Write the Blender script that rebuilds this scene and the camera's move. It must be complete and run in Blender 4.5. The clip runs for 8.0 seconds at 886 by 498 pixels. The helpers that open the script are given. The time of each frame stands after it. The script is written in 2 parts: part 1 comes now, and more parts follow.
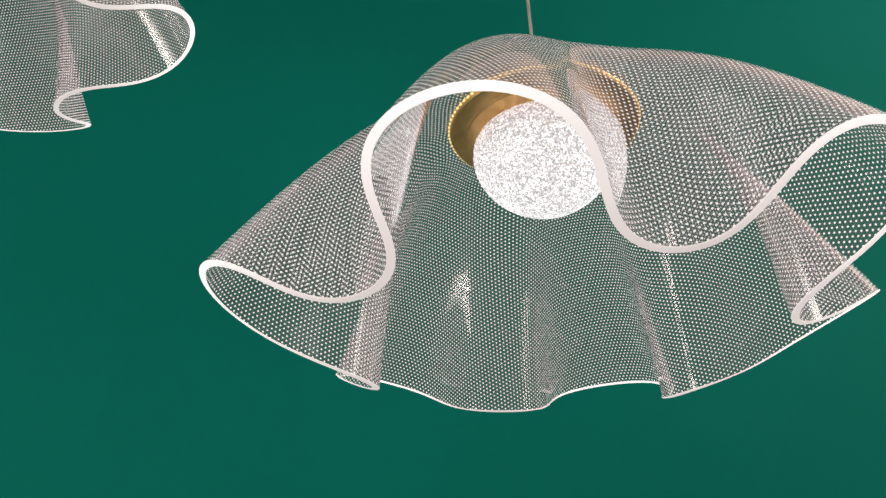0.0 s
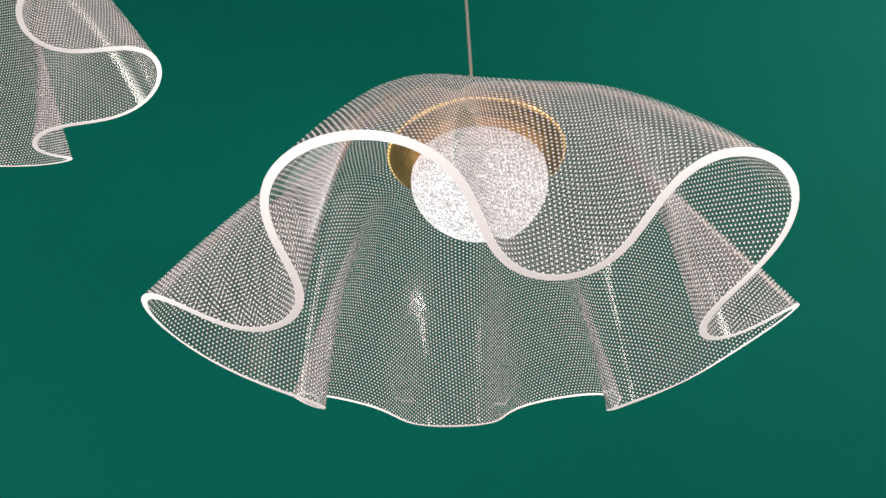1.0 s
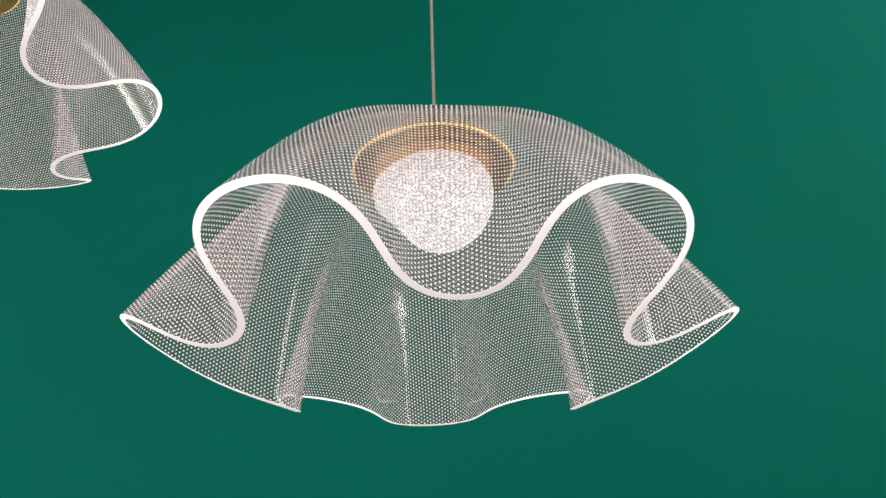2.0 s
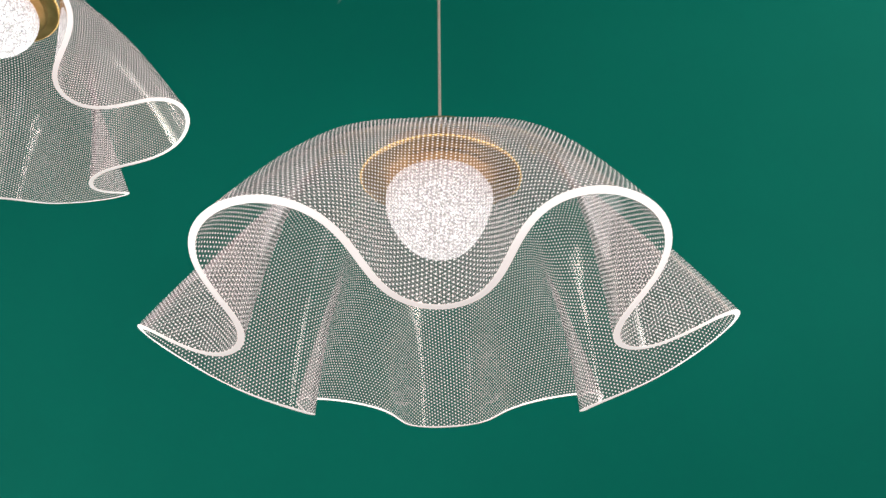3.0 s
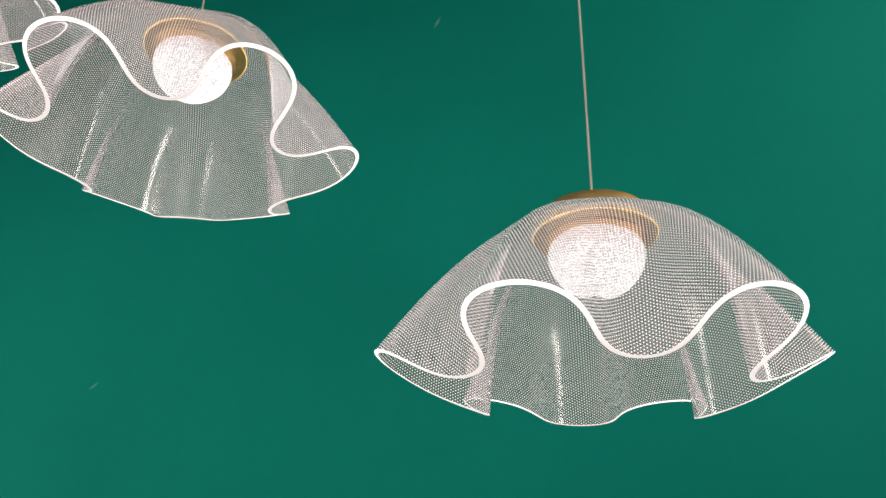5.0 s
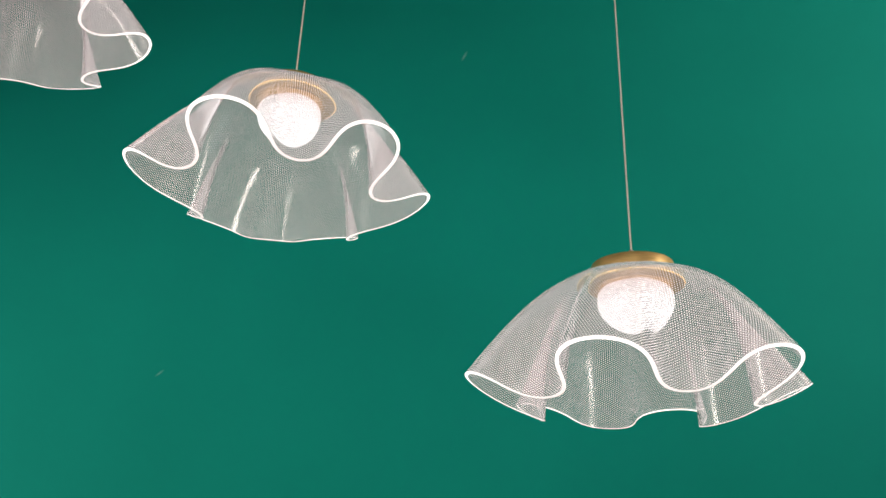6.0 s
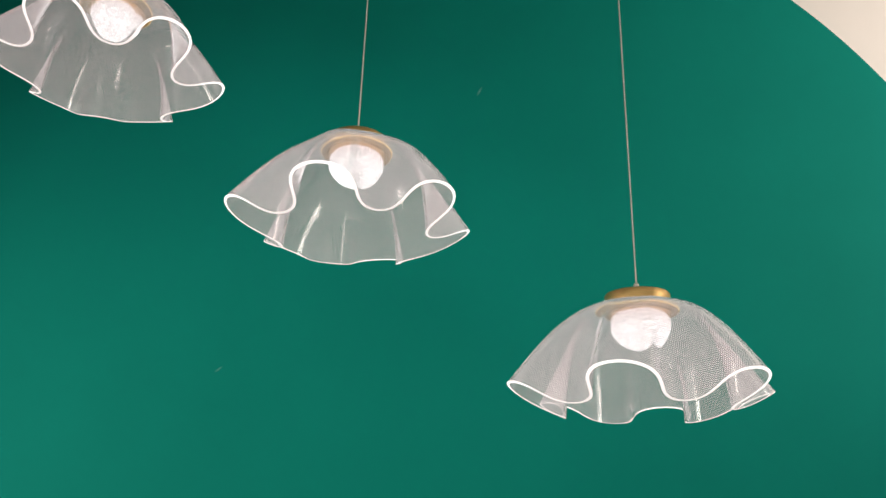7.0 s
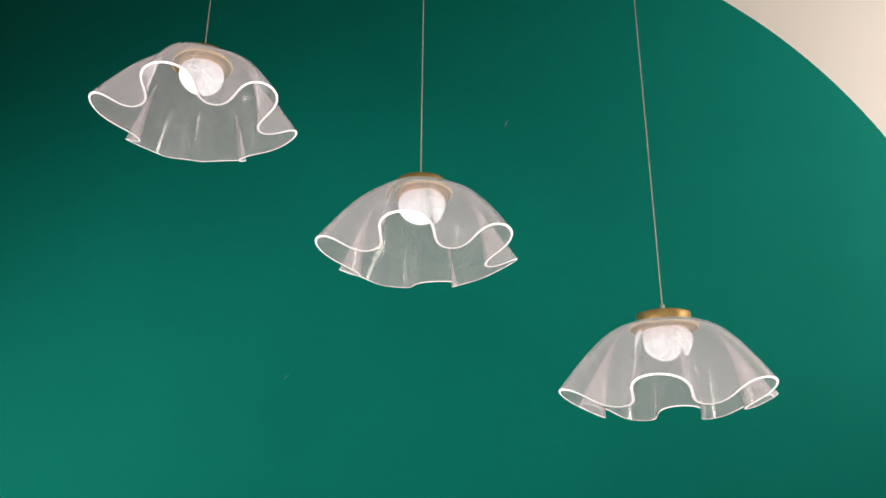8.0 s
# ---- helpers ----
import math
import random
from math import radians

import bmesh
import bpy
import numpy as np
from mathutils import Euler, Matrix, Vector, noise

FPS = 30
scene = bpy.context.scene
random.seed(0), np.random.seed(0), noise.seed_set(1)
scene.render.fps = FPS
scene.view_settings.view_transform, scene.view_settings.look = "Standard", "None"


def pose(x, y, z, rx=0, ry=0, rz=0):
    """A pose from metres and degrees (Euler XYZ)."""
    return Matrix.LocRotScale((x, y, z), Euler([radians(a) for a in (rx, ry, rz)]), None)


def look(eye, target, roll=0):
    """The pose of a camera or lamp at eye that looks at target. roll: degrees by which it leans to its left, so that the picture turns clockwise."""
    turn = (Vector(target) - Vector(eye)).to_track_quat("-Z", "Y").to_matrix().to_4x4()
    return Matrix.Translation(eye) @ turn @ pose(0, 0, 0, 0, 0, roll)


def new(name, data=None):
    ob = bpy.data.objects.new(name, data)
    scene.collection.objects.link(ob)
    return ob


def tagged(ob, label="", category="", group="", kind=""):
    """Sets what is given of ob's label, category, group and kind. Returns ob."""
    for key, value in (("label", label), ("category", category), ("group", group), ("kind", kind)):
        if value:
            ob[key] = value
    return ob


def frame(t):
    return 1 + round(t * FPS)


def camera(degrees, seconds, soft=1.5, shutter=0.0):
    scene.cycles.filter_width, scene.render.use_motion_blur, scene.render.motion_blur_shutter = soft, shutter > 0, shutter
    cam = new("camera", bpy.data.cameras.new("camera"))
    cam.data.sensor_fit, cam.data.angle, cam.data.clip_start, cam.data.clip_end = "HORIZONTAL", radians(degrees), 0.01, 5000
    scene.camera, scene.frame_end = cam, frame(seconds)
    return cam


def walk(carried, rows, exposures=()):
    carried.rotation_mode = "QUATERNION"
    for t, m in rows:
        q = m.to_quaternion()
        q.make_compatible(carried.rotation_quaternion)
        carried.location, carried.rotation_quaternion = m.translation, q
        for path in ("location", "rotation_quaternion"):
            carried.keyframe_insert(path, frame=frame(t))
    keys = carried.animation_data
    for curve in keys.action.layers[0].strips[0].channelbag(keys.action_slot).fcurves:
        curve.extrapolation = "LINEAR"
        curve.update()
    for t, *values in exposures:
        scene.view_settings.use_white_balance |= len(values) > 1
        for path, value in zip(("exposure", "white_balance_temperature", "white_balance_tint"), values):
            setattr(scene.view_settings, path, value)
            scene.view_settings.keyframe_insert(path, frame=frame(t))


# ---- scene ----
cam = camera(59.4, 8.0, soft=1.5)
PATH = [
    (0.0, pose(-0.1283, -0.4037, -0.2475, 117.2368, 1.6883, -7.6337)),
    (0.5, pose(-0.1076, -0.4164, -0.2472, 117.6264, 1.9564, -6.9978)),
    (1.0, pose(-0.0758, -0.4372, -0.2511, 117.8546, 2.1368, -5.3466)),
    (1.5, pose(-0.0368, -0.4650, -0.2540, 117.4226, 1.9313, -3.0919)),
    (3.0, pose(0.0320, -0.4960, -0.2548, 116.8984, 0.5165, 3.7854)),
    (3.5, pose(0.0465, -0.5120, -0.2545, 116.6342, 0.0604, 5.0684)),
    (4.0, pose(0.0445, -0.5322, -0.2536, 116.1101, -0.4382, 5.7374)),
    (4.5, pose(-0.0064, -0.5830, -0.2595, 115.2200, -0.7978, 4.9598)),
    (5.0, pose(-0.1000, -0.6756, -0.2626, 114.2376, -1.0997, 3.2686)),
    (6.5, pose(-0.3057, -1.0016, -0.2701, 110.9847, -1.8139, -3.3077)),
    (7.0, pose(-0.3771, -1.1235, -0.2765, 110.2711, -1.5311, -4.3939)),
    (7.5, pose(-0.4583, -1.2291, -0.2750, 109.6535, -0.8354, -5.0874)),
    (8.0, pose(-0.5437, -1.3450, -0.2808, 109.2390, -0.2504, -5.8210)),
]
walk(cam, PATH, exposures=[(0.0, -0.3), (1.5, -0.2), (3.0, -0.08), (4.0, 0.0), (5.0, 0.08), (6.5, 0.3), (7.0, 0.18), (8.0, 0.08)])

# ---- light: unseen fill spots added round the room, and a dim world in place of bounced light ----
world = bpy.data.worlds.new("world")
scene.world = world
world.use_nodes = True
world.node_tree.nodes["Background"].inputs["Color"].default_value = (1.0, 0.95, 0.9, 1)
world.node_tree.nodes["Background"].inputs["Strength"].default_value = 0.05


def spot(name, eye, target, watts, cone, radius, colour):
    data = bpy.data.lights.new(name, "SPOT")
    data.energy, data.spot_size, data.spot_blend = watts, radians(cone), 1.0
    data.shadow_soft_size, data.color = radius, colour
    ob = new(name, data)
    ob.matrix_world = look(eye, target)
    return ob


WARM = (1.0, 0.94, 0.87)
# added fill spots, none of them seen: on the wall from beyond both ends of the row, from behind the viewer, and upwards
# to brighten the ceiling of the rest of the shop
spot("wall_fill_right", (2.3, -0.75, 0.95), (1.0, 0.42, 0.80), 165, 72, 0.45, WARM)
spot("wall_fill_right", (2.5, -1.30, 0.45), (1.0, 0.42, 0.52), 84, 64, 0.45, WARM)
spot("wall_fill_left", (-2.8, -0.95, -0.30), (-1.05, 0.5, -0.36), 98, 64, 0.45, WARM)
spot("wall_fill_left", (-2.6, -1.50, -0.70), (-0.80, 0.5, -0.50), 108, 62, 0.45, WARM)
spot("front_fill", (1.5, -2.5, 1.0), (1.05, 0.42, 0.55), 26, 56, 0.6, WARM)
spot("front_fill", (-1.6, -2.6, 0.8), (-0.80, 0.5, -0.42), 30, 56, 0.6, WARM)
spot("front_fill", (-0.5, -2.9, 0.9), (-0.25, 0.5, -0.55), 20, 54, 0.6, WARM)
spot("ceiling_fill", (0.9, -2.7, 0.2), (0.9, -2.7, 1.55), 45, 140, 0.2, WARM)
spot("ceiling_fill", (-1.6, -2.9, 0.2), (-1.6, -2.9, 1.55), 45, 140, 0.2, WARM)


# ---- materials ----
def material(name):
    m = bpy.data.materials.new(name)
    m.use_nodes = True
    nt = m.node_tree
    nt.nodes.clear()
    return m, nt, nt.nodes.new("ShaderNodeOutputMaterial")


def node(nt, kind, **inputs):
    n = nt.nodes.new("ShaderNode" + kind)
    for key, value in inputs.items():
        n.inputs[key.replace("_", " ")].default_value = value
    return n


def math_node(nt, op, a, b=None, c=None):
    n = nt.nodes.new("ShaderNodeMath")
    n.operation = op
    for i, v in enumerate((a, b, c)):
        if v is None:
            continue
        if isinstance(v, (int, float)):
            n.inputs[i].default_value = v
        else:
            nt.links.new(v, n.inputs[i])
    return n.outputs[0]


def ramp(nt, fac, stops):
    r = nt.nodes.new("ShaderNodeValToRGB")
    e = r.color_ramp.elements
    while len(e) < len(stops):
        e.new(0.5)
    for el, (p, c) in zip(e, stops):
        el.position, el.color = p, (*c, 1)
    nt.links.new(fac, r.inputs["Fac"])
    return r.outputs["Color"]


def paint(name, dark, light, rough, grain=420.0, relief=0.12, scuffs=(), shine=0.3):
    """Rolled wall paint: faint clouds, fine roller grain."""
    m, nt, out = material(name)
    tc = node(nt, "TexCoord")
    big = node(nt, "TexNoise", Scale=2.3, Detail=5.0, Roughness=0.6)
    fine = node(nt, "TexNoise", Scale=grain, Detail=3.0)
    for n in (big, fine):
        nt.links.new(tc.outputs["Object"], n.inputs["Vector"])
    col = ramp(nt, big.outputs["Fac"], [(0.3, dark), (0.7, light)])
    bump = node(nt, "Bump", Strength=relief, Distance=0.0006)
    nt.links.new(fine.outputs["Fac"], bump.inputs["Height"])
    for x, z, lean, length in scuffs:
        # a short pale rub mark
        mp = node(nt, "Mapping", Location=(0, 0, 0))
        mp.vector_type = "TEXTURE"
        mp.inputs["Location"].default_value = (x, 0, z)
        mp.inputs["Rotation"].default_value = (0, radians(lean), 0)
        mp.inputs["Scale"].default_value = (length * 0.22, 1, length)
        nt.links.new(tc.outputs["Object"], mp.inputs["Vector"])
        rub = node(nt, "TexNoise", Scale=160.0, Detail=3.0)
        nt.links.new(tc.outputs["Object"], rub.inputs["Vector"])
        far = node(nt, "VectorMath")
        far.operation = "LENGTH"
        nt.links.new(mp.outputs[0], far.inputs[0])
        fac = math_node(nt, "MULTIPLY", math_node(nt, "MAXIMUM", math_node(nt, "SUBTRACT", 1.0, far.outputs["Value"]), 0.0), math_node(nt, "MULTIPLY", rub.outputs["Fac"], 0.8))
        mix = nt.nodes.new("ShaderNodeMixRGB")
        mix.inputs["Color2"].default_value = (0.3, 0.5, 0.45, 1)
        nt.links.new(fac, mix.inputs["Fac"])
        nt.links.new(col, mix.inputs["Color1"])
        col = mix.outputs[0]
    b = node(nt, "BsdfPrincipled", Roughness=rough)
    b.inputs["Specular IOR Level"].default_value = shine
    nt.links.new(col, b.inputs["Base Color"])
    nt.links.new(bump.outputs["Normal"], b.inputs["Normal"])
    nt.links.new(b.outputs[0], out.inputs["Surface"])
    return m


GREEN = paint("green_wall_paint", (0.0015, 0.182, 0.138), (0.0022, 0.202, 0.154), 0.75, scuffs=[(-0.195, 0.715, 25, 0.016), (-0.728, 0.034, 50, 0.011)], shine=0.06)
CREAM = paint("cream_wall_paint", (0.76, 0.68, 0.62), (0.80, 0.72, 0.66), 0.6)
FLOOR = paint("grey_floor_screed", (0.44, 0.42, 0.39), (0.52, 0.50, 0.47), 0.4, 90)
WHITE = paint("white_ceiling_paint", (0.76, 0.75, 0.73), (0.8, 0.79, 0.77), 0.7)


def acrylic(name, dotted):
    """Clear acrylic sheet; the outer face carries engraved dots, whose emission stands in for scattered light led
    through the sheet.
    """
    m, nt, out = material(name)
    tc = node(nt, "TexCoord")
    wave = node(nt, "TexNoise", Scale=26.0, Detail=1.0)
    nt.links.new(tc.outputs["Object"], wave.inputs["Vector"])
    bump = node(nt, "Bump", Strength=0.05, Distance=0.002)
    nt.links.new(wave.outputs["Fac"], bump.inputs["Height"])
    body = node(nt, "BsdfGlass", Color=(0.93, 0.915, 0.915, 1), Roughness=0.02, IOR=1.49)
    nt.links.new(bump.outputs["Normal"], body.inputs["Normal"])
    last = body
    if dotted:
        uv = node(nt, "UVMap")
        sep = node(nt, "SeparateXYZ")
        nt.links.new(uv.outputs[0], sep.inputs[0])
        near = []
        for shift in (0.0, 0.5):
            x = math_node(nt, "FRACT", math_node(nt, "ADD", math_node(nt, "MULTIPLY", sep.outputs[0], 1 / DOT_PITCH), 100 + shift))
            y = math_node(nt, "FRACT", math_node(nt, "ADD", math_node(nt, "MULTIPLY", sep.outputs[1], 1 / (DOT_PITCH * 1.732)), 100 + shift))
            dx = math_node(nt, "SUBTRACT", x, 0.5)
            dy = math_node(nt, "MULTIPLY", math_node(nt, "SUBTRACT", y, 0.5), 1.732)
            near.append(math_node(nt, "SQRT", math_node(nt, "ADD", math_node(nt, "MULTIPLY", dx, dx), math_node(nt, "MULTIPLY", dy, dy))))
        dist = math_node(nt, "MINIMUM", *near)
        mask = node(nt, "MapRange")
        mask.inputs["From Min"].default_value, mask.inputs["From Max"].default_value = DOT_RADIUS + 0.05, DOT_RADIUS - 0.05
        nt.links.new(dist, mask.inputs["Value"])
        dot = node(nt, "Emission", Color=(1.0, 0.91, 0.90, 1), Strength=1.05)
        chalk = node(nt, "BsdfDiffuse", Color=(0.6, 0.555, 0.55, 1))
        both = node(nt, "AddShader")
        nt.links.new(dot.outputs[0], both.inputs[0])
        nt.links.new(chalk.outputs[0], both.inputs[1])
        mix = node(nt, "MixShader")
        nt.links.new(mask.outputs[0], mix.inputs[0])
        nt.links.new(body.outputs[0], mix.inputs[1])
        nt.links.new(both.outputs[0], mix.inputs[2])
        last = mix
    # a faint milky haze, painted over the whole sheet as even pink emission
    haze_glow = node(nt, "Emission", Color=(1.0, 0.70, 0.72, 1), Strength=0.55)
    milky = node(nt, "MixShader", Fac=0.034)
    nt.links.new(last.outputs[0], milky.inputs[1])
    nt.links.new(haze_glow.outputs[0], milky.inputs[2])
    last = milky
    nt.links.new(last.outputs[0], out.inputs["Surface"])
    return m


DOT_PITCH, DOT_RADIUS = 0.0028, 0.195
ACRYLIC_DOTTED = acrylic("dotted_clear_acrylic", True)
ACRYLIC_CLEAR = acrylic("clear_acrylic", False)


def glowing_edge():
    m, nt, out = material("edge_lit_acrylic")
    tc = node(nt, "TexCoord")
    n = node(nt, "TexNoise", Scale=9.0, Detail=3.0)
    nt.links.new(tc.outputs["Object"], n.inputs["Vector"])
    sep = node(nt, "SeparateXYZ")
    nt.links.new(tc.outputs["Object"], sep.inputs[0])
    # edge brightness is painted into the emission by height, strongest at the raised crests
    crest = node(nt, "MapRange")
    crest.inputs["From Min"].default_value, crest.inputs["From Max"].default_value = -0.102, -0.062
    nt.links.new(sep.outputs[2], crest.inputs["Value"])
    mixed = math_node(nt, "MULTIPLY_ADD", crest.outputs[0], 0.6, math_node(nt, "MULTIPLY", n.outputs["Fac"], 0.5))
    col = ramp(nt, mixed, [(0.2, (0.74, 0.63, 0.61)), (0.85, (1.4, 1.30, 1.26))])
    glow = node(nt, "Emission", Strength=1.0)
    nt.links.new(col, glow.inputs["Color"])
    gloss = node(nt, "BsdfPrincipled", Roughness=0.25, Base_Color=(0.35, 0.34, 0.33, 1))
    add = node(nt, "AddShader")
    nt.links.new(glow.outputs[0], add.inputs[0])
    nt.links.new(gloss.outputs[0], add.inputs[1])
    nt.links.new(add.outputs[0], out.inputs["Surface"])
    return m


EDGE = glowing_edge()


def bubble_glass():
    """Lit dome of crackled bubble crystal: bright sparks between greyer grains."""
    m, nt, out = material("lit_bubble_crystal")
    tc = node(nt, "TexCoord")
    a = node(nt, "TexNoise", Scale=900.0, Detail=2.0, Roughness=0.7, Distortion=1.2)
    b = node(nt, "TexVoronoi", Scale=900.0)
    c = node(nt, "TexVoronoi", Scale=1700.0)
    for n in (a, b, c):
        nt.links.new(tc.outputs["Object"], n.inputs["Vector"])
    fleck, spark = node(nt, "SeparateXYZ"), node(nt, "SeparateXYZ")
    nt.links.new(b.outputs["Color"], fleck.inputs[0])
    nt.links.new(c.outputs["Color"], spark.inputs[0])
    mixed = math_node(nt, "MULTIPLY_ADD", fleck.outputs[0], 0.30, math_node(nt, "MULTIPLY_ADD", spark.outputs[0], 0.36, math_node(nt, "MULTIPLY", a.outputs["Fac"], 0.42)))
    val = ramp(nt, mixed, [(0.22, (0.42, 0.38, 0.37)), (0.44, (0.70, 0.65, 0.645)), (0.62, (1.02, 0.975, 0.97)), (0.78, (2.8, 2.75, 2.7))])
    # random cell colours tint the glow, in place of light split by the facets
    hue = nt.nodes.new("ShaderNodeMixRGB")
    hue.blend_type = "OVERLAY"
    hue.inputs["Fac"].default_value = 0.14
    nt.links.new(val, hue.inputs["Color1"])
    nt.links.new(b.outputs["Color"], hue.inputs["Color2"])
    val = hue.outputs[0]
    # the glow's falloff near the collar is painted in, dimmer and pinker with height
    sep = node(nt, "SeparateXYZ")
    nt.links.new(tc.outputs["Object"], sep.inputs[0])
    rise = node(nt, "MapRange")
    rise.inputs["From Min"].default_value, rise.inputs["From Max"].default_value = 0.018, 0.046
    nt.links.new(sep.outputs[2], rise.inputs["Value"])
    tint = nt.nodes.new("ShaderNodeMixRGB")
    tint.blend_type = "MULTIPLY"
    tint.inputs["Color2"].default_value = (0.74, 0.62, 0.60, 1)
    nt.links.new(rise.outputs[0], tint.inputs["Fac"])
    nt.links.new(val, tint.inputs["Color1"])
    val = tint.outputs[0]
    glow = node(nt, "Emission", Strength=1.0)
    nt.links.new(val, glow.inputs["Color"])
    bump = node(nt, "Bump", Strength=0.9, Distance=0.001)
    nt.links.new(mixed, bump.inputs["Height"])
    gloss = node(nt, "BsdfPrincipled", Roughness=0.2, Base_Color=(0.12, 0.11, 0.11, 1))
    nt.links.new(bump.outputs["Normal"], gloss.inputs["Normal"])
    add = node(nt, "AddShader")
    nt.links.new(glow.outputs[0], add.inputs[0])
    nt.links.new(gloss.outputs[0], add.inputs[1])
    nt.links.new(add.outputs[0], out.inputs["Surface"])
    return m


DOME = bubble_glass()


def brass(name, stretch, low=(0.56, 0.36, 0.13), high=(0.74, 0.50, 0.21)):
    m, nt, out = material(name)
    tc = node(nt, "TexCoord")
    mp = node(nt, "Mapping", Scale=stretch)
    nt.links.new(tc.outputs["Object"], mp.inputs["Vector"])
    n = node(nt, "TexNoise", Scale=60.0, Detail=4.0)
    nt.links.new(mp.outputs[0], n.inputs["Vector"])
    col = ramp(nt, n.outputs["Fac"], [(0.3, low), (0.7, high)])
    b = node(nt, "BsdfPrincipled", Metallic=1.0, Roughness=0.48)
    bump = node(nt, "Bump", Strength=0.08, Distance=0.0005)
    nt.links.new(n.outputs["Fac"], bump.inputs["Height"])
    nt.links.new(col, b.inputs["Base Color"])
    nt.links.new(bump.outputs["Normal"], b.inputs["Normal"])
    nt.links.new(b.outputs[0], out.inputs["Surface"])
    return m


def ring_glint():
    m, nt, out = material("brass_bead_glint")
    tc = node(nt, "TexCoord")
    sep = node(nt, "SeparateXYZ")
    nt.links.new(tc.outputs["Object"], sep.inputs[0])
    # ninety-two glints painted round the ring as emission, for dots mirrored in brass
    bead = math_node(nt, "SINE", math_node(nt, "MULTIPLY", math_node(nt, "ARCTAN2", sep.outputs[1], sep.outputs[0]), 92.0))
    col = ramp(nt, math_node(nt, "MULTIPLY_ADD", bead, 0.5, 0.5), [(0.3, (0.50, 0.28, 0.06)), (0.9, (1.9, 1.32, 0.52))])
    glow = node(nt, "Emission", Strength=1.0)
    nt.links.new(col, glow.inputs["Color"])
    shell = node(nt, "BsdfPrincipled", Metallic=1.0, Roughness=0.2, Base_Color=(0.8, 0.56, 0.24, 1))
    add = node(nt, "AddShader")
    nt.links.new(glow.outputs[0], add.inputs[0])
    nt.links.new(shell.outputs[0], add.inputs[1])
    nt.links.new(add.outputs[0], out.inputs["Surface"])
    return m


RING = ring_glint()
BRASS = brass("brushed_brass", (1, 1, 14))
STEEL = brass("nickel_fitting", (1, 1, 1), (0.52, 0.47, 0.40), (0.72, 0.67, 0.60))


def cord_material():
    m, nt, out = material("beige_cord")
    tc = node(nt, "TexCoord")
    n = node(nt, "TexWave", Scale=380.0, Distortion=1.0)
    n.bands_direction = "DIAGONAL"
    nt.links.new(tc.outputs["Object"], n.inputs["Vector"])
    col = ramp(nt, n.outputs["Fac"], [(0.2, (0.66, 0.58, 0.50)), (0.8, (0.82, 0.75, 0.68))])
    b = node(nt, "BsdfPrincipled", Roughness=0.6)
    nt.links.new(col, b.inputs["Base Color"])
    nt.links.new(b.outputs[0], out.inputs["Surface"])
    return m


CORD = cord_material()


# ---- mesh helpers ----
def part(name, bm, mats, parent=None, label="", smooth=True):
    me = bpy.data.meshes.new(name)
    bm.to_mesh(me)
    bm.free()
    for m in mats if isinstance(mats, (list, tuple)) else [mats]:
        me.materials.append(m)
    if smooth:
        me.shade_smooth()
        me.set_sharp_from_angle(angle=radians(32))
    ob = new(name, me)
    ob.parent = parent
    return tagged(ob, label)


def lathe(profile, n=96, close_top=True, close_bottom=True):
    bm = bmesh.new()
    rings = []
    for r, z in profile:
        if r < 1e-6:
            rings.append([bm.verts.new((0, 0, z))])
        else:
            rings.append([bm.verts.new((r * math.cos(2 * math.pi * i / n), r * math.sin(2 * math.pi * i / n), z)) for i in range(n)])
    for a, b in zip(rings, rings[1:]):
        for i in range(n):
            j = (i + 1) % n
            q = [a[i % len(a)], a[j % len(a)], b[j % len(b)], b[i % len(b)]]
            q = [v for k, v in enumerate(q) if v not in q[:k]]
            if len(q) > 2:
                bm.faces.new(q)
    bmesh.ops.recalc_face_normals(bm, faces=bm.faces)
    return bm


def box(bm, lo, hi):
    vs = [bm.verts.new((x, y, z)) for x in (lo[0], hi[0]) for y in (lo[1], hi[1]) for z in (lo[2], hi[2])]
    for f in ((0, 1, 3, 2), (4, 6, 7, 5), (0, 4, 5, 1), (2, 3, 7, 6), (0, 2, 6, 4), (1, 5, 7, 3)):
        bm.faces.new([vs[i] for i in f])
    return bm


# ---- the room ----
WALL_YAW, WALL_Y = math.atan(-0.065), 0.4536
ROOM = Matrix.Translation((0, WALL_Y, 0)) @ Matrix.Rotation(WALL_YAW, 4, "Z")
FLOOR_Z, CEILING_Z = -1.7, 1.55


def slab(name, lo, hi, mat, label):
    ob = part(name, box(bmesh.new(), lo, hi), mat, smooth=False)
    ob.matrix_world = ROOM
    return tagged(ob, label, name.split("_")[0], kind="structure")


slab("wall_north", (-4, 0.006, FLOOR_Z), (4, 0.2, CEILING_Z), CREAM, "cream painted showroom wall behind the green field")
slab("wall_south", (-4, -5.2, FLOOR_Z), (4, -5.0, CEILING_Z), CREAM, "plain cream wall behind the viewer")
slab("wall_west", (-4.2, -5.2, FLOOR_Z), (-4.0, 0.2, CEILING_Z), CREAM, "plain cream side wall of the showroom")
slab("wall_east", (4.0, -5.2, FLOOR_Z), (4.2, 0.2, CEILING_Z), CREAM, "plain cream side wall of the showroom")
slab("floor", (-4.2, -5.2, FLOOR_Z - 0.1), (4.2, 0.2, FLOOR_Z), FLOOR, "plain grey showroom floor")
slab("ceiling", (-4.2, -5.2, CEILING_Z), (4.2, 0.2, CEILING_Z + 0.1), WHITE, "plain white showroom ceiling")

# the green field on the wall: its upper right corner is one large curve
ARC_X, ARC_Z, ARC_R = -0.352, 0.003, 1.371
disc = bmesh.new()
N_ARC = 96


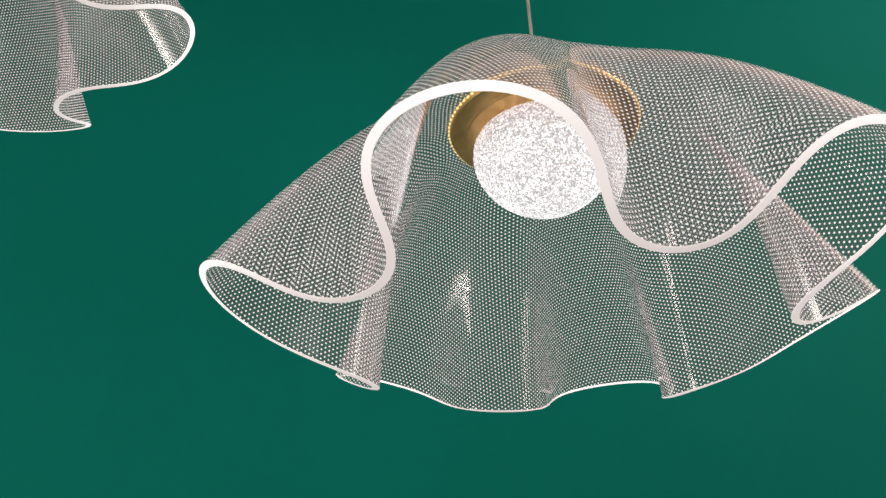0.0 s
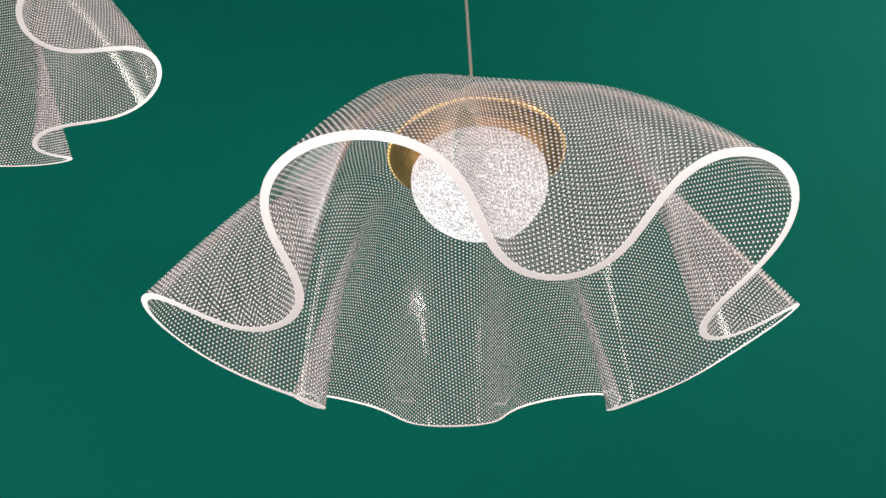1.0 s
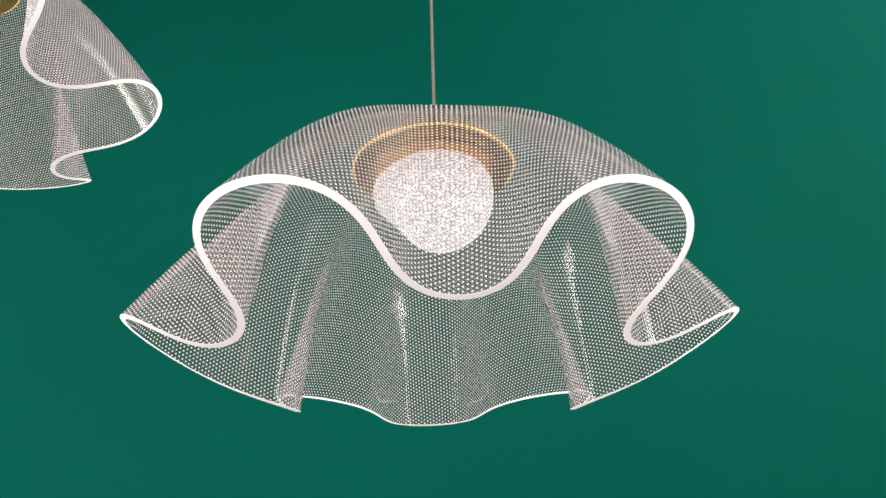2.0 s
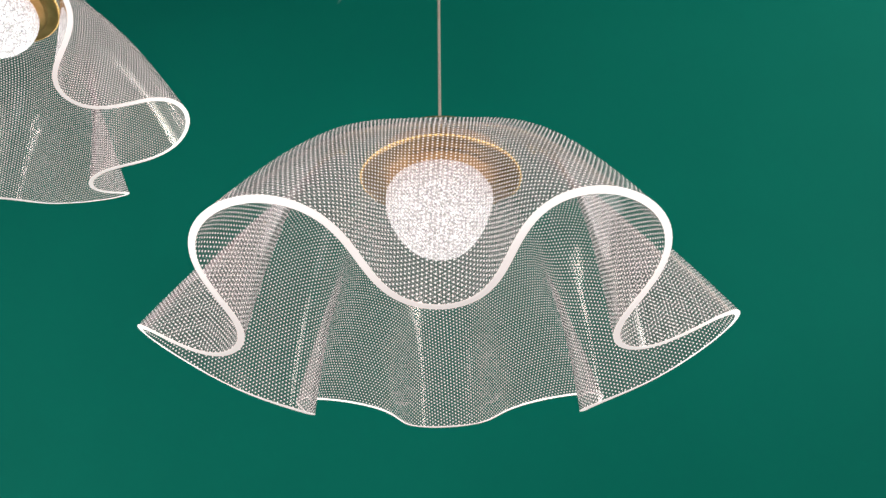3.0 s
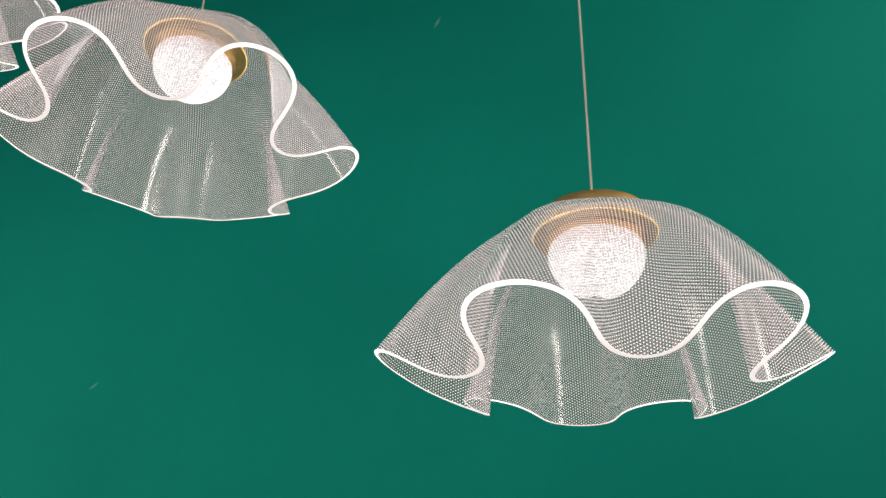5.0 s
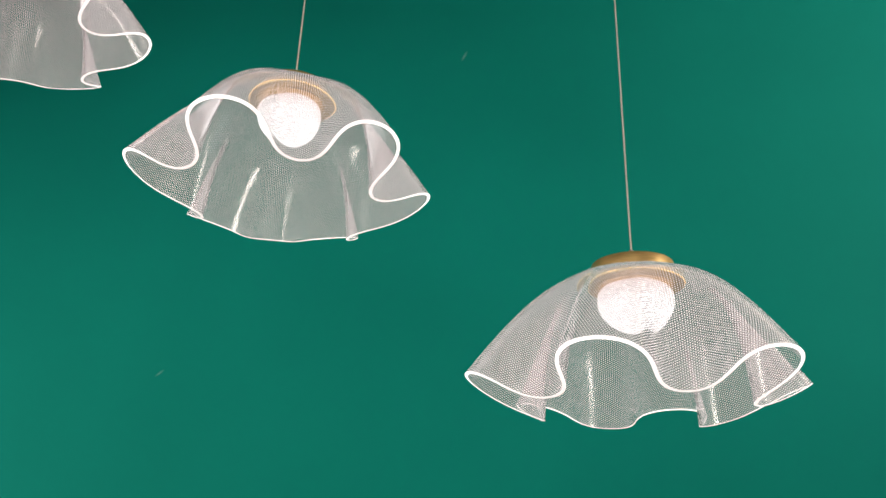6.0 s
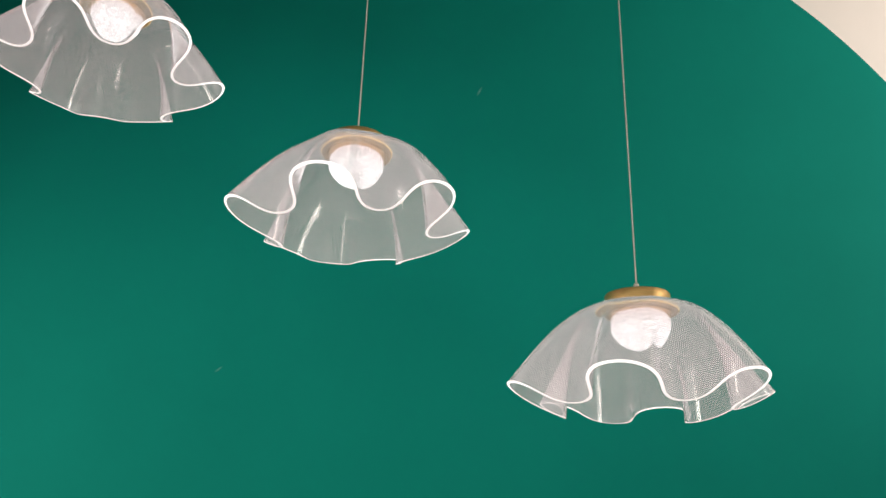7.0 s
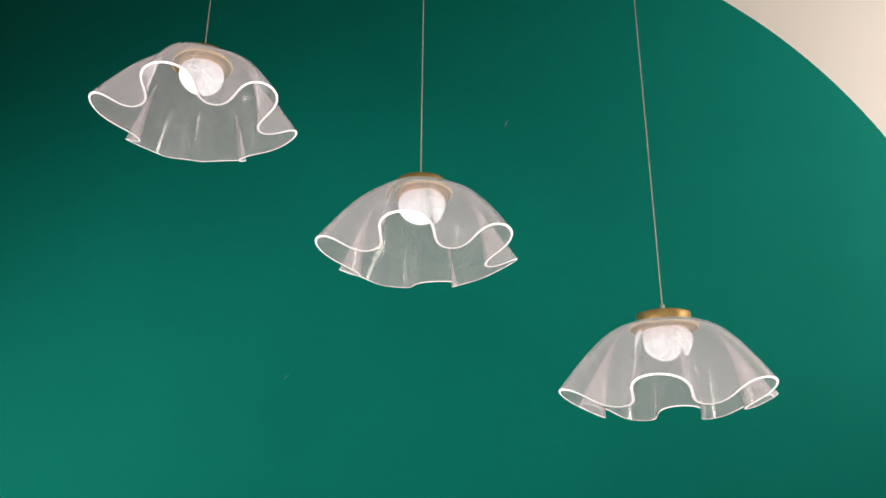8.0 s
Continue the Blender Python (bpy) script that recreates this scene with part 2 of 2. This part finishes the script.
def outline(inset):
    pts = [(ARC_X + (ARC_R - inset) * math.cos(math.pi / 2 * i / N_ARC), ARC_Z + (ARC_R - inset) * math.sin(math.pi / 2 * i / N_ARC)) for i in range(N_ARC + 1)]
    return pts + [(-3.998 + inset, ARC_Z + ARC_R - inset), (-3.998 + inset, FLOOR_Z + 0.001 + inset), (ARC_X + ARC_R - inset, FLOOR_Z + 0.001 + inset)]


front = [disc.verts.new((x, 0, z)) for x, z in outline(0.001)]
mid = [disc.verts.new((x, 0.001, z)) for x, z in outline(0)]
back = [disc.verts.new((v.co.x, 0.0058, v.co.z)) for v in mid]
N_DISC = len(front)
disc.faces.new(front)
disc.faces.new(list(reversed(back)))
for a, b in ((front, mid), (mid, back)):
    for i in range(N_DISC):
        j = (i + 1) % N_DISC
        disc.faces.new((a[i], b[i], b[j], a[j]))
bmesh.ops.recalc_face_normals(disc, faces=disc.faces)
green = part("wall_panel", disc, GREEN, smooth=False)
green.matrix_world = ROOM
tagged(green, "matt green painted field with a large rounded corner", "wall panel", kind="structure")


# ---- the pendant lamps ----
def waves(terms, u):
    return sum(c * math.cos(h * u) + s * math.sin(h * u) for h, c, s in terms)


# harmonics (count round the rim, cosine, sine) of the heat-draped rim: reach, height, sideways sway
REACH = [(0, 0.165, 0), (1, 0.0004, -0.0009), (2, 0.0019, -0.0045), (3, -0.0015, 0.0001), (4, 0.0004, 0.003), (5, 0.0013, 0), (6, -0.0348, -0.0099), (7, 0.0007, -0.0009)]
DROP = [(0, -0.0834, 0), (1, -0.0015, 0.002), (3, -0.0012, -0.0006), (6, -0.018, -0.0055), (7, 0.0004, 0.0002), (12, 0.0017, 0.001)]
SWAY = [(1, 0.0028, 0.0147), (2, -0.0134, -0.0187), (3, 0.0057, -0.0131), (6, 0.0185, -0.0157), (12, -0.0303, 0.0407)]
TOP_Z, HOLE_R, FLAT_R, THICK = 0.0575, 0.030, 0.060, 0.0038
N_U, N_FLAT, N_S = 432, 3, 34


def rim_point(u):
    r, p = waves(REACH, u), u - math.pi / 2 + waves(SWAY, u)
    return Vector((r * math.cos(p), r * math.sin(p), waves(DROP, u)))


def sheet_grid():
    """The middle surface of the draped sheet, row by row from the hole to the rim, and its flat (undraped) coordinates."""
    us = [2 * math.pi * i / N_U for i in range(N_U)]
    rims = [rim_point(u) for u in us]
    steps = [(rims[(i + 1) % N_U] - rims[i]).length for i in range(N_U)]
    total, run, turn = sum(steps), 0.0, []
    for s in steps:
        turn.append(2 * math.pi * run / total)
        run += s
    grid, flat = [], []
    for u, tip, a in zip(us, rims, turn):
        way = Vector((math.cos(u - math.pi / 2), math.sin(u - math.pi / 2), 0))
        top = Vector((0, 0, TOP_Z))
        p0 = top + FLAT_R * way
        lobe = (waves(REACH, u) - 0.165) / 0.035
        hinge = top + (0.114 + 0.002 * lobe - 0.010 * math.exp(-((u - 4.36) / 0.32) ** 2)) * way - Vector((0, 0, 0.0045 + 0.003 * lobe))
        p1 = p0 + (hinge - p0) * 0.80
        p2 = hinge + (tip - hinge) * 0.35
        line = [top + (HOLE_R + (FLAT_R - HOLE_R) * k / N_FLAT) * way for k in range(N_FLAT)]
        for k in range(N_S + 1):
            t = k / N_S
            line.append((1 - t) ** 3 * p0 + 3 * t * (1 - t) ** 2 * p1 + 3 * t * t * (1 - t) * p2 + t ** 3 * tip)
        reach, out = HOLE_R, []
        for k, q in enumerate(line):
            if k:
                reach += (q - line[k - 1]).length
            out.append(reach)
        grid.append(line)
        flat.append([(s * 0.25 / out[-1] * math.cos(a), s * 0.25 / out[-1] * math.sin(a)) for s in out])
    return grid, flat


def sheet_normals(grid):
    rows = len(grid[0])
    out = []
    for i in range(N_U):
        line = []
        for k in range(rows):
            du = grid[(i + 1) % N_U][k] - grid[i - 1][k]
            ds = grid[i][min(k + 1, rows - 1)] - grid[i][max(k - 1, 0)]
            line.append(ds.cross(du).normalized())
        out.append(line)
    return out


GRID, FLAT = sheet_grid()
NORMALS = sheet_normals(GRID)


def shade_mesh():
    bm = bmesh.new()
    uv = bm.loops.layers.uv.new("UVMap")
    rows = len(GRID[0])
    faces = []
    for side in (1, -1):
        vs = [[bm.verts.new(GRID[i][k] + NORMALS[i][k] * (side * THICK / 2)) for k in range(rows)] for i in range(N_U)]
        for i in range(N_U):
            j = (i + 1) % N_U
            for k in range(rows - 1):
                ring = [(i, k), (i, k + 1), (j, k + 1), (j, k)]
                if side < 0:
                    ring.reverse()
                f = bm.faces.new([vs[a][b] for a, b in ring])
                f.material_index = 0 if side > 0 else 1
                for loop, (a, b) in zip(f.loops, ring):
                    loop[uv].uv = FLAT[a][b]
    return bm


def rim_mesh():
    """The cut edge of the sheet: a rounded strip across its thickness."""
    bm = bmesh.new()
    rings = []
    for i in range(N_U):
        tip, n = GRID[i][-1], NORMALS[i][-1]
        out = (GRID[i][-1] - GRID[i][-2]).normalized()
        h = THICK / 2 + 0.0001
        shape = [(-h, -0.0003), (-h, 0.0002), (-h * 0.86, 0.0005), (h * 0.86, 0.0005), (h, 0.0002), (h, -0.0003)]
        rings.append([bm.verts.new(tip + n * a + out * b) for a, b in shape])
    for i in range(N_U):
        a, b = rings[i], rings[(i + 1) % N_U]
        for k in range(len(a) - 1):
            bm.faces.new((a[k], a[k + 1], b[k + 1], b[k]))
    bmesh.ops.recalc_face_normals(bm, faces=bm.faces)
    return bm


def dome_mesh():
    z0, z1, r = 0.0475, -0.0085, 0.0458
    prof = [(0.0, z0), (0.039, z0), (0.0425, z0 - 0.003), (0.0452, z0 - 0.008)]
    for k in range(22):
        a = math.pi / 2 * k / 21
        prof.append((r * math.cos(a) ** 1.2 if k < 21 else 0.0, (z0 - 0.014) - (z0 - 0.014 - z1) * math.sin(a)))
    return lathe(prof, 96)


def cap_mesh():
    return lathe([(0, 0.0597), (0.0475, 0.0597), (0.0488, 0.0604), (0.0492, 0.0616), (0.0492, 0.0776), (0.0486, 0.0787), (0.0470, 0.0792), (0, 0.0792)], 96)


def flange_mesh():
    return lathe([(0, 0.0553), (0.0585, 0.0553), (0.0600, 0.0546), (0.0604, 0.0530), (0.0596, 0.0514), (0.0575, 0.0506), (0.0510, 0.0500), (0.0490, 0.0480), (0, 0.0480)], 96)


def ring_mesh():
    """Thin polished brass ring on the flange's rim, which carries the painted glints."""
    r, t = 0.0606, 0.0008
    return lathe([(r + t * math.cos(2 * math.pi * k / 8), 0.0536 + t * math.sin(2 * math.pi * k / 8)) for k in range(9)], 120)


def fitting_mesh():
    return lathe([(0, 0.0790), (0.0060, 0.0790), (0.0060, 0.0830), (0.0044, 0.0842), (0.0044, 0.0965), (0.0026, 0.0988), (0, 0.0988)], 24)


def screw_mesh():
    bm = lathe([(0, -0.0052), (0.0016, -0.0052), (0.0019, -0.0047), (0.0019, 0.0047), (0.0016, 0.0052), (0, 0.0052)], 16)
    bmesh.ops.transform(bm, matrix=Matrix.Translation((0, 0, 0.0935)) @ Matrix.Rotation(radians(90), 4, "X"), verts=bm.verts)
    return bm


def pendant_lamp(label, place, tilt_x, tilt_y, turn, meshes):
    lamp = new("pendant_lamp")
    tagged(lamp, label, "pendant lamp", "pendant lamps over the green wall")
    m = pose(*place, tilt_x, tilt_y, turn)
    lamp.matrix_world = m

    def piece(name, build, mats, note, parent=lamp):
        if name in meshes:
            ob = new(name, meshes[name])
            ob.parent = parent
            return tagged(ob, note)
        ob = part(name, build(), mats, parent, note)
        meshes[name] = ob.data
        return ob

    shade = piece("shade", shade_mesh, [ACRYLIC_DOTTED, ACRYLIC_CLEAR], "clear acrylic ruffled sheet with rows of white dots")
    shade.visible_shadow = False
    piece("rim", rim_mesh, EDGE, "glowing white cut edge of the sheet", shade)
    piece("dome", dome_mesh, DOME, "lit crackled bubble crystal dome")
    piece("cap", cap_mesh, BRASS, "brushed brass drum")
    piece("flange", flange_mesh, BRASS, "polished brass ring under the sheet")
    piece("bead_ring", ring_mesh, RING, "thin polished brass bead ring with yellow glints painted as glow")
    fitting = piece("cord_grip", fitting_mesh, STEEL, "small metal cord grip")
    piece("screw", screw_mesh, STEEL, "", fitting)
    # the cord hangs plumb from the ceiling
    top = m @ Vector((0, 0, 0.097))
    n = 12
    bm = bmesh.new()
    rings = [[bm.verts.new((top.x + 0.00115 * math.cos(2 * math.pi * i / n), top.y + 0.00115 * math.sin(2 * math.pi * i / n), z)) for i in range(n)] for z in (top.z, CEILING_Z)]
    for i in range(n):
        bm.faces.new((rings[0][i], rings[0][(i + 1) % n], rings[1][(i + 1) % n], rings[1][i]))
    cord = part("cord", bm, CORD, lamp, "thin beige hanging cord")
    cord.matrix_parent_inverse = m.inverted()
    return lamp


MESHES = {}
pendant_lamp("lit pendant lamp, ruffled dotted acrylic shade, hung lowest of three", (0, 0, 0), 0, 0, 0, MESHES)
pendant_lamp("lit pendant lamp, ruffled dotted acrylic shade, hung at middle height", (-0.447, 0.049, 0.266), -0.88, -0.55, 13.85, MESHES)
pendant_lamp("lit pendant lamp, ruffled dotted acrylic shade, hung highest of three", (-0.896, 0.082, 0.543), -0.86, -1.68, 18.83, MESHES)
